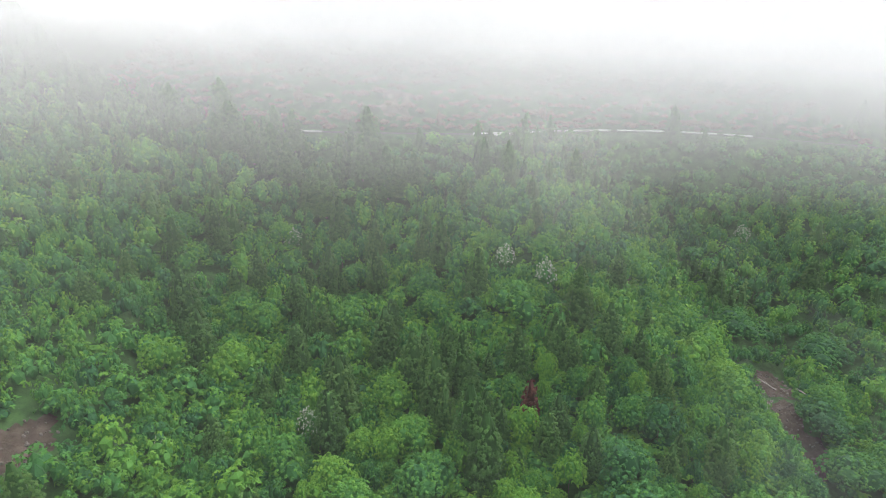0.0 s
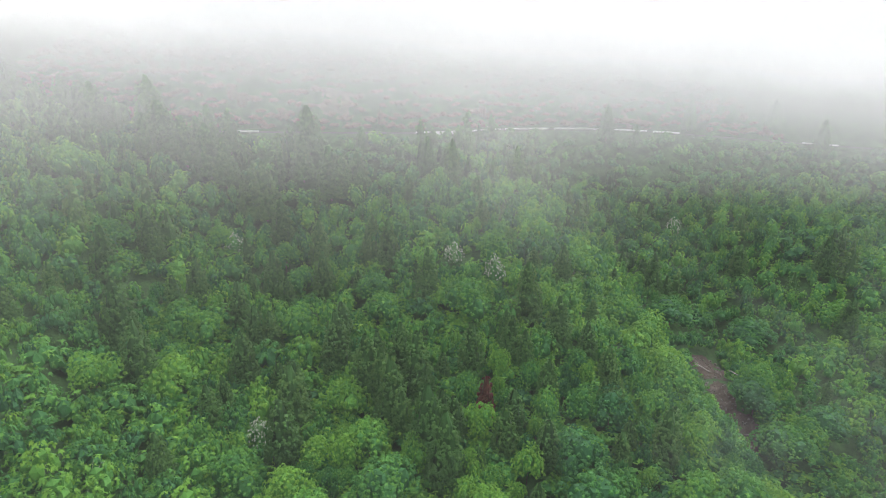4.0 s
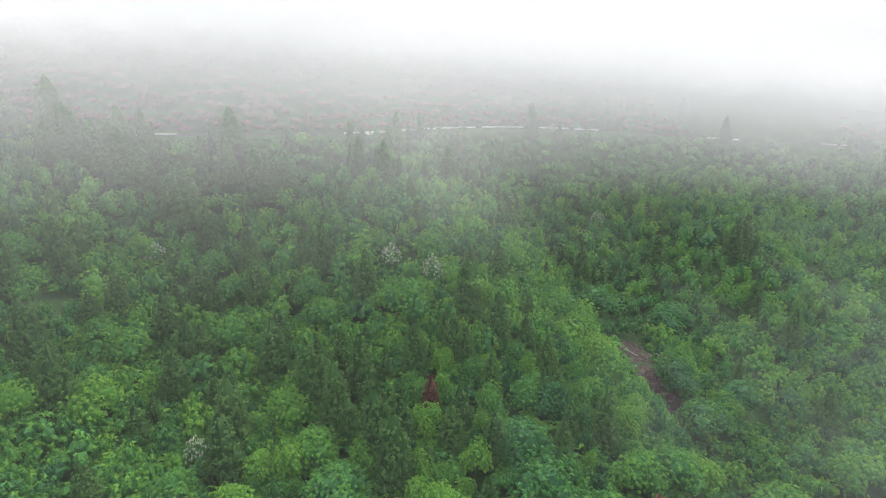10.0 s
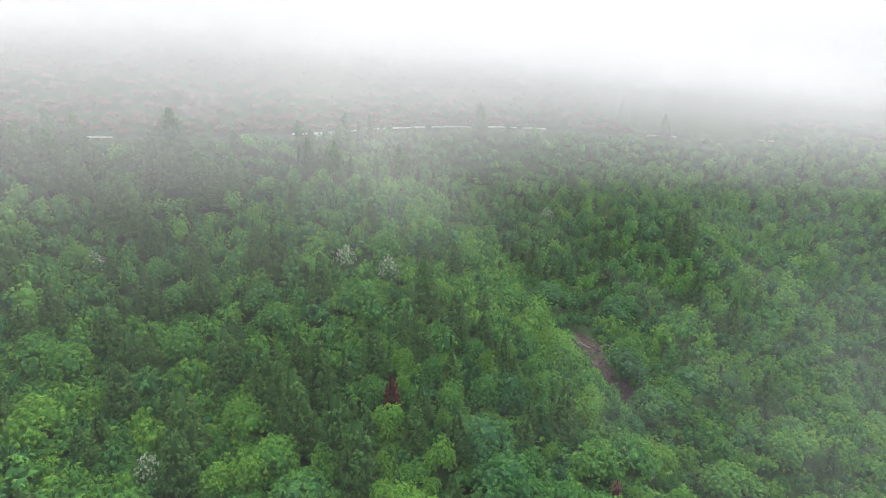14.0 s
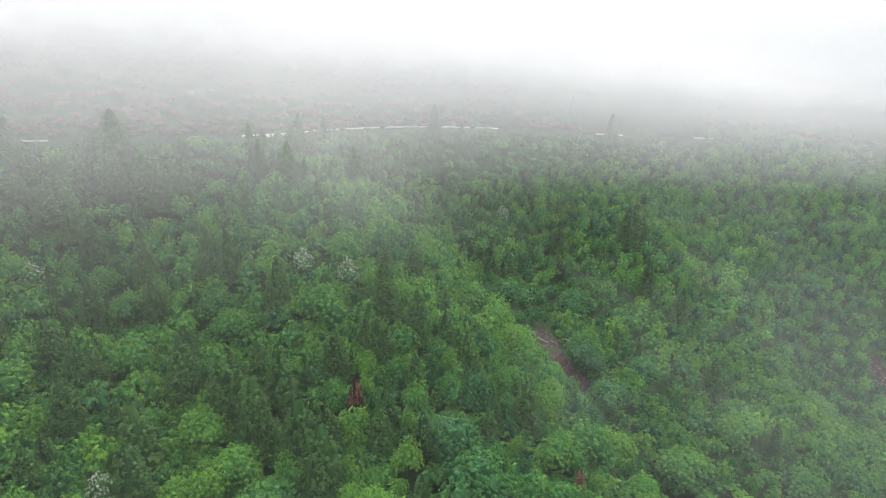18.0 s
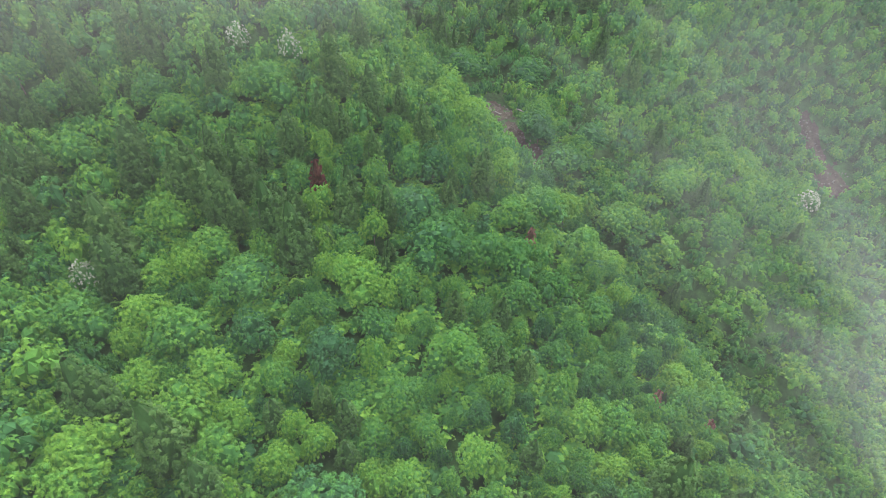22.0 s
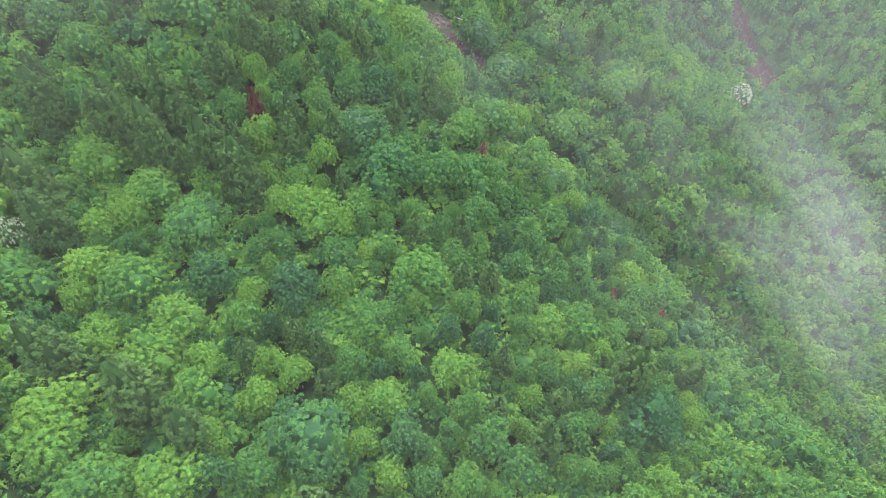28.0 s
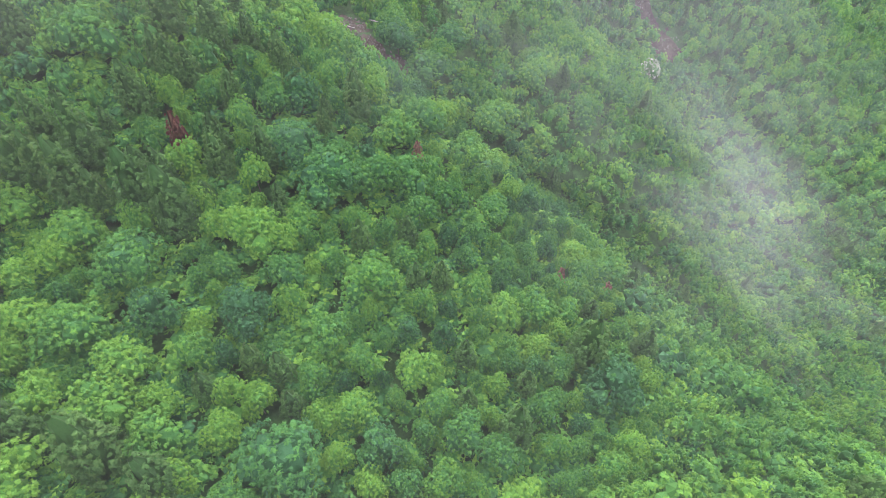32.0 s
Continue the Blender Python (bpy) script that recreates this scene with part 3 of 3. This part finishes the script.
def woods(name, rows, label, leafy=LEAF):
    """Far woodland, joined."""
    far = [[crown_arrays(np.random.default_rng(60 + i), *how) for i in range(6)] for how in
           (("broad", 240, 0.115, True), ("cedar", 240, 0.055, True), ("broad", 540, 0.088), ("cedar", 540, 0.044), ("broad", 110, 0.15, True))]
    for ced, mat in ((False, leafy), (True, NEEDLE)):
        vs, fs, tone, base = [], [], [], 0
        for k, (x, y, g, c, hgt, turn) in enumerate(rows):
            if c != ced:
                continue
            lod = 4 if name == "undergrowth" else 2 if math.hypot(x, y) < (240 if x > 90 else 175) else 0
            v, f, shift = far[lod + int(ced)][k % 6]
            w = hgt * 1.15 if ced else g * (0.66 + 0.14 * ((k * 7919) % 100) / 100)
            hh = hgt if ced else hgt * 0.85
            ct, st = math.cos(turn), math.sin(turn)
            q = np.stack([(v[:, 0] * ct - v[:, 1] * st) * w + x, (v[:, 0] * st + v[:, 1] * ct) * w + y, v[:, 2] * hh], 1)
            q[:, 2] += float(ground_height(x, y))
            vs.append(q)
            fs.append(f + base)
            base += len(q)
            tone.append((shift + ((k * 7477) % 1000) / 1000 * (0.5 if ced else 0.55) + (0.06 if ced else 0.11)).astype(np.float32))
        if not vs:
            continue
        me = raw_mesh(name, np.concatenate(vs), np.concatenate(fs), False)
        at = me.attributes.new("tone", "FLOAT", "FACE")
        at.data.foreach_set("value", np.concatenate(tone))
        me.materials.append(mat)
        tagged(new("far_cedars" if ced else name, me), label if not ced else "dark cedars dotted over the misty mountainside", "woods", kind="stuff")


def understory():
    """Low shrubs that fill the gaps between the trunks."""
    r = np.random.default_rng(5)
    rows = []
    for _ in range(6500):
        x, y = (r.uniform(-70, 130), r.uniform(-40, 160)) if r.random() < 0.6 else (r.uniform(-190, 330), r.uniform(-80, 290))
        if math.hypot(x, y) < 350 and uphill_of(x, y) < -12 and x + y > -60 and not any(((x - a) / (c + 1)) ** 2 + ((y - b) / (d + 1)) ** 2 < 1 for a, b, c, d in BARE):
            rows.append((x, y, r.uniform(3.0, 5.0), False, r.uniform(2.2, 3.6), r.uniform(0, 6)))
    return rows


woods("undergrowth", understory(), "low green undergrowth between the trees")
above = [q for q in rest if uphill_of(q[0], q[1]) > 4]
woods("far_woods", [q for q in rest if uphill_of(q[0], q[1]) <= 4], "dense fresh green broadleaf woods covering the mountainside")
woods("budding_woods", [(x, y, g * 1.1, False, hgt * 0.55, turn) for x, y, g, c, hgt, turn in above],
      "sparse russet budding scrub above the road", RUSSET)

# ---------------------------------------------------------------- bare slopes
def bare_patch(cx, cy, rx, ry, mat, label, seed):
    """A worn patch of earth lying on the hillside, with a ragged outline."""
    bm = bmesh.new()
    n = 18
    vs = {}
    for i in range(-n, n + 1):
        for j in range(-n, n + 1):
            u, v = i / n, j / n
            edge = 0.95 + 0.55 * noise.noise((u * 2.2 + seed, v * 2.2, seed)) + 0.2 * noise.noise((u * 6, v * 6 + seed, 0))
            if math.hypot(u, v) < 0.85 * edge:
                x, y = cx + u * rx * 1.25, cy + v * ry * 1.25
                z = float(ground_height(x, y)) + 0.25 + 0.5 * noise.noise((x * 0.25, y * 0.25, seed)) + 0.25 * noise.noise((x, y, seed))
                vs[i, j] = bm.verts.new((x, y, z))
    for i, j in list(vs):
        c = [vs.get(q) for q in ((i, j), (i + 1, j), (i + 1, j + 1), (i, j + 1))]
        if all(c):
            bm.faces.new(c).smooth = True
    me = bpy.data.meshes.new("bare_slope")
    bm.to_mesh(me)
    bm.free()
    me.materials.append(mat)
    return tagged(new("bare_slope", me), label, "bare ground", kind="structure")


for i, (bx, by, rx, ry) in enumerate(BARE[:6]):
    bare_patch(bx, by, rx, ry, EARTH, "brown landslip of bare earth between the trees", i + 1)

for i, (bx, by, rx, ry) in enumerate(((-225, 352, 14, 8), (-182, 330, 10, 6), (-22, 284, 10, 5), (150, 318, 12, 6))):
    bare_patch(bx, by, rx, ry, CUT_BANK, "pale tan cut bank above the road", i + 11)

PALE_WOOD = simple("weathered_wood", [(0.3, (0.30, 0.27, 0.24)), (0.7, (0.52, 0.49, 0.45))], 1.2)
ROCK = simple("grey_rock", [(0.3, (0.09, 0.08, 0.07)), (0.7, (0.22, 0.20, 0.18))], 0.8)


def bare_branch(x, y, length, turn, rise, lift, label):
    """A leafless pale stem with a fork and a few twigs."""
    z = float(ground_height(x, y)) + lift
    curve = bpy.data.curves.new("dead_branch", "CURVE")
    curve.dimensions, curve.bevel_depth, curve.bevel_resolution = "3D", 0.13, 1
    r = random.Random(int(x * 7 + y))
    for fork in range(4):
        sp = curve.splines.new("POLY")
        sp.points.add(5)
        a = 0.0 if fork == 0 else r.uniform(-0.7, 0.7)
        s0 = 0.0 if fork == 0 else r.uniform(0.25, 0.6)
        for i, p in enumerate(sp.points):
            u = i / 5
            d = length * (s0 + (1 - s0) * u)
            side = length * (1 - s0) * u * math.sin(a) + 0.05 * length * math.sin(4 * u + fork)
            p.co = (d, side, rise * d + (0.15 * length * u * abs(a)), 1)
            p.radius = (1.0 if fork == 0 else 0.55) * (1 - 0.8 * u)
    tmp = bpy.data.objects.new("dead_branch", curve)
    scene.collection.objects.link(tmp)
    me = bpy.data.meshes.new_from_object(tmp.evaluated_get(bpy.context.evaluated_depsgraph_get()))
    bpy.data.objects.remove(tmp)
    me.materials.append(PALE_WOOD)
    ob = tagged(new("dead_branch", me), label, "dead branch", "dead branches")
    ob.location, ob.rotation_euler = (x, y, z), (0, 0, turn)


for x, y, length, turn, rise, lift in ((106.7, 150.8, 4.0, 1.2, 0.9, 0.0), (105.7, 130.3, 3.5, 0.3, 0.5, 0.2), (-53.1, 73.8, 7.0, 0.2, 0.35, 3.5), (-59.3, 86.1, 6.0, 1.3, 0.9, 1.0), (-34.8, 94.7, 4.5, 2.2, 0.7, 2.0), (114.7, 160.7, 6.0, 2.6, 0.5, 2.5), (120.5, 148.9, 7.0, 2.9, 0.4, 4.0)):
    bare_branch(x, y, length, turn, rise, lift, "bare pale grey dead branch among the green trees")


def stones():
    """Rubble on the worn slopes, joined."""
    bm = bmesh.new()
    r = random.Random(8)
    for bx, by, rx, ry in BARE[:6]:
        for _ in range(60):
            a, d = r.uniform(0, 6.28), math.sqrt(r.random())
            x, y = bx + rx * d * math.cos(a), by + ry * d * math.sin(a)
            m = Matrix.Translation((x, y, float(ground_height(x, y)) + 0.3)) @ Euler((r.random() * 3, r.random() * 3, 0)).to_matrix().to_4x4()
            w = r.uniform(0.15, 0.7)
            bmesh.ops.create_icosphere(bm, subdivisions=1, radius=1.0, matrix=m @ Matrix.Diagonal((w, w * r.uniform(0.5, 1), w * r.uniform(0.4, 0.8), 1)))
    me = bpy.data.meshes.new("stones")
    bm.to_mesh(me)
    bm.free()
    me.materials.append(ROCK)
    tagged(new("stones", me), "grey rubble strewn over the bare earth slopes", "stones", kind="stuff")


stones()

# ---------------------------------------------------------------- the road
def ribbon(name, offset_a, offset_b, lift, mat, label, category):
    d = np.gradient(ROAD[:, :2], axis=0)
    d /= np.linalg.norm(d, axis=1, keepdims=True)
    side = np.stack([-d[:, 1], d[:, 0]], 1)
    a, b = ROAD.copy(), ROAD.copy()
    a[:, :2] += side * offset_a
    b[:, :2] += side * offset_b
    a[:, 2] += lift
    b[:, 2] += lift
    n = len(ROAD)
    i = np.arange(n - 1)
    me = raw_mesh(name, np.concatenate([a, b]), np.stack([i, i + 1, i + n + 1, i + n], 1))
    me.materials.append(mat)
    return tagged(new(name, me), label, category, kind="structure")


ribbon("road", 2.6, -2.6, 0.5, ASPHALT, "narrow grey asphalt mountain road", "road")


def box(bm, size, m):
    bmesh.ops.create_cube(bm, size=1.0, matrix=m @ Matrix.Diagonal((*size, 1)))


def part(name, bm, mat, parent, label=""):
    me = bpy.data.meshes.new(name)
    bm.to_mesh(me)
    bm.free()
    me.materials.append(mat)
    ob = new(name, me)
    ob.parent = parent
    return tagged(ob, label)


def guard_rail(i0, i1):
    """White barrier on the valley side of the road: a continuous beam on posts."""
    top = new("guard_rail")
    tagged(top, "white painted guard rail along the road's edge", "guard rail", "guard rails along the road")
    d = np.gradient(ROAD[:, :2], axis=0)
    d /= np.linalg.norm(d, axis=1, keepdims=True)
    p = ROAD.copy()
    p[:, :2] += np.stack([d[:, 1], -d[:, 0]], 1) * 3.0
    top.location = p[i0]
    for k in range(i0, i1):
        a, b = Vector(p[k] - p[i0]), Vector(p[k + 1] - p[i0])
        turn = Matrix.Translation((a + b) / 2) @ (b - a).to_track_quat("X", "Z").to_matrix().to_4x4()
        bm = bmesh.new()
        box(bm, ((b - a).length + 0.05, 0.14, 0.7), turn @ Matrix.Translation((0, 0, 1.15)))
        box(bm, ((b - a).length + 0.05, 0.18, 0.10), turn @ Matrix.Translation((0, 0, 1.45)))
        part("beam", bm, PAINT, top)
        bm = bmesh.new()
        box(bm, (0.16, 0.16, 1.2), Matrix.Translation(a + Vector((0, 0, 0.85))))
        part("post", bm, PAINT, top)
    return top


x_of = ROAD[:, 0]
for lo, hi in ((-262, -245), (-150, -136), (-128, -120), (-72, -56), (14, 30), (33, 60), (64, 92), (96, 128), (131, 152), (156, 172), (254, 275), (335, 350)):
    i0, i1 = int(np.argmin(abs(x_of - lo))), int(np.argmin(abs(x_of - hi)))
    guard_rail(i0, max(i1, i0 + 2))


def retaining_wall(x):
    """Pale concrete wall with ribs that carries the road's edge."""
    k = int(np.argmin(abs(x_of - x)))
    top = new("retaining_wall")
    tagged(top, "pale concrete retaining wall with upright ribs below the road", "retaining wall")
    top.location = ROAD[k]
    d = ROAD[k + 2] - ROAD[k - 2]
    turn = Matrix.Rotation(math.atan2(d[1], d[0]), 4, "Z") @ Matrix.Translation((0, -4.2, 0)) @ Matrix.Rotation(radians(12), 4, "X")
    bm = bmesh.new()
    box(bm, (12, 0.5, 4.0), turn @ Matrix.Translation((0, 0.4, -1.9)))
    part("wall_face", bm, CONCRETE, top)
    for i in range(5):
        bm = bmesh.new()
        box(bm, (1.0, 1.0, 10.0), turn @ Matrix.Translation((-5.2 + 2.6 * i, -0.1, -4.2)))
        part("rib", bm, CONCRETE, top)
    bm = bmesh.new()
    box(bm, (12.6, 1.3, 0.6), turn @ Matrix.Translation((0, 0, 0.85)))
    part("coping", bm, CONCRETE, top)


retaining_wall(30)

# ---------------------------------------------------------------- mist
# height on the slope in metres, and how much one sheet of mist hides
MIST_STOPS = [(30, 0.0018), (64, 0.0009), (80, 0.004), (97, 0.024), (110, 0.048), (125, 0.094), (140, 0.190), (155, 0.242)]


def mist_material(name, seed, lift):
    m = bpy.data.materials.new(name)
    m.use_nodes = True
    t = m.node_tree
    t.nodes.clear()
    tc = node(t, "ShaderNodeTexCoord")
    sep = node(t, "ShaderNodeSeparateXYZ")
    t.links.new(tc.outputs["Object"], sep.inputs[0])
    p = node(t, "ShaderNodeVectorMath", operation="ADD")
    p.inputs[1].default_value = (seed * 31.0, seed * 17.0, seed * 5.0)
    t.links.new(world_place(t), p.inputs[0])
    n = noise_at(t, 0.012, 5.0, 0.6, p.outputs[0])
    shift = node(t, "ShaderNodeMath", operation="MULTIPLY_ADD")
    shift.inputs[1].default_value = 32.0
    t.links.new(n, shift.inputs[0])
    lean = node(t, "ShaderNodeMath", operation="MULTIPLY_ADD")
    lean.inputs[1].default_value = 0.08
    t.links.new(sep.outputs[0], lean.inputs[0])
    t.links.new(sep.outputs[2], lean.inputs[2])
    t.links.new(lean.outputs[0], shift.inputs[2])
    scaled = node(t, "ShaderNodeMapRange")
    base = 16.0 - 0.8 * lift
    scaled.inputs["From Min"].default_value, scaled.inputs["From Max"].default_value = base, base + 200.0
    t.links.new(shift.outputs[0], scaled.inputs["Value"])
    mr = node(t, "ShaderNodeValToRGB")
    while len(mr.color_ramp.elements) < len(MIST_STOPS):
        mr.color_ramp.elements.new(0.5)
    for e, (z, a) in zip(mr.color_ramp.elements, MIST_STOPS):
        e.position, e.color = z / 200, (a, a, a, 1)
    t.links.new(scaled.outputs[0], mr.inputs[0])
    clear, thick, back = node(t, "ShaderNodeBsdfTransparent"), node(t, "ShaderNodeBsdfDiffuse", Color=(0.9, 0.9, 0.9, 1)), node(t, "ShaderNodeBsdfTranslucent", Color=(0.9, 0.9, 0.9, 1))
    half = node(t, "ShaderNodeMixShader", Fac=0.2)
    t.links.new(thick.outputs[0], half.inputs[1])
    t.links.new(back.outputs[0], half.inputs[2])
    mix = node(t, "ShaderNodeMixShader")
    t.links.new(mr.outputs[0], mix.inputs[0])
    t.links.new(clear.outputs[0], mix.inputs[1])
    t.links.new(half.outputs[0], mix.inputs[2])
    o = node(t, "ShaderNodeOutputMaterial")
    t.links.new(mix.outputs[0], o.inputs[0])
    return m


def mist_surface(x, y):
    """The hillside with its hollows evened out."""
    z, n = 0, 0
    for a in range(-90, 91, 30):
        for b in range(-60, 61, 30):
            z, n = z + slope(x + a, y + b), n + 1
    z = z / n
    return z + 6 * np.log1p(np.exp((slope(x, y) - 4 - z) / 6))


mist_sheet = sheet_mesh("mist_bank", np.arange(-620, 860, 20.0), np.arange(-130, 1000, 20.0), mist_surface)
for i, lift in enumerate((9, 11, 13, 15, 17, 19, 21, 23, 25, 27.5, 30, 32)):
    me = mist_sheet.copy()
    me.materials.append(mist_material("mist", i, lift))
    bank = new("mist_bank", me)
    bank.location.z = lift
    tagged(bank, "thin white mist clinging to the upper slope", "mist", "mist banks over the slope", "stuff")


def wisp_material(cx, cy, rx, ry, turn, most, seed):
    """A drifting shred of mist: thick in the middle, ragged to nothing."""
    m = bpy.data.materials.new("mist_wisp")
    m.use_nodes = True
    t = m.node_tree
    t.nodes.clear()
    place = node(t, "ShaderNodeMapping", vector_type="TEXTURE")
    place.inputs["Location"].default_value = (cx, cy, 0)
    place.inputs["Rotation"].default_value = (0, 0, turn)
    place.inputs["Scale"].default_value = (rx, ry, 1e6)
    at = world_place(t)
    t.links.new(at, place.inputs["Vector"])
    off = node(t, "ShaderNodeVectorMath", operation="LENGTH")
    t.links.new(place.outputs[0], off.inputs[0])
    shifted = node(t, "ShaderNodeVectorMath", operation="ADD")
    shifted.inputs[1].default_value = (seed * 40.0, 0, seed * 9.0)
    t.links.new(at, shifted.inputs[0])
    ragged = node(t, "ShaderNodeMath", operation="MULTIPLY_ADD")
    ragged.inputs[1].default_value = 1.5
    t.links.new(noise_at(t, 0.022, 6.0, 0.62, shifted.outputs[0]), ragged.inputs[0])
    t.links.new(off.outputs["Value"], ragged.inputs[2])
    mr = node(t, "ShaderNodeMapRange", interpolation_type="SMOOTHERSTEP")
    for key, value in zip(("From Min", "From Max", "To Min", "To Max"), (0.75, 1.75, most, 0.0)):
        mr.inputs[key].default_value = value
    t.links.new(ragged.outputs[0], mr.inputs["Value"])
    clear, thick = node(t, "ShaderNodeBsdfTransparent"), node(t, "ShaderNodeBsdfDiffuse", Color=(0.89, 0.89, 0.95, 1))
    mix = node(t, "ShaderNodeMixShader")
    t.links.new(mr.outputs[0], mix.inputs[0])
    t.links.new(clear.outputs[0], mix.inputs[1])
    t.links.new(thick.outputs[0], mix.inputs[2])
    o = node(t, "ShaderNodeOutputMaterial")
    t.links.new(mix.outputs[0], o.inputs[0])
    return m


def wisp(xs, ys, lifts, shape, label):
    for i, lift in enumerate(lifts):
        me = sheet_mesh("mist_wisp", xs, ys, mist_surface)
        me.materials.append(wisp_material(*shape, i))
        ob = new("mist_wisp", me)
        ob.location.z = lift
        tagged(ob, label, "mist", "mist shreds over the ravine", "stuff")


wisp(np.arange(-20, 400, 12.0), np.arange(-150, 170, 12.0), (28, 44), (142, 10, 110, 42, radians(10), 0.038), "drifting shred of white mist over the ravine")
wisp(np.arange(-120, 700, 16.0), np.arange(-300, 420, 16.0), (22, 40), (255, 95, 250, 190, radians(25), 0.026), "thin haze spread over the ravine and its far side")
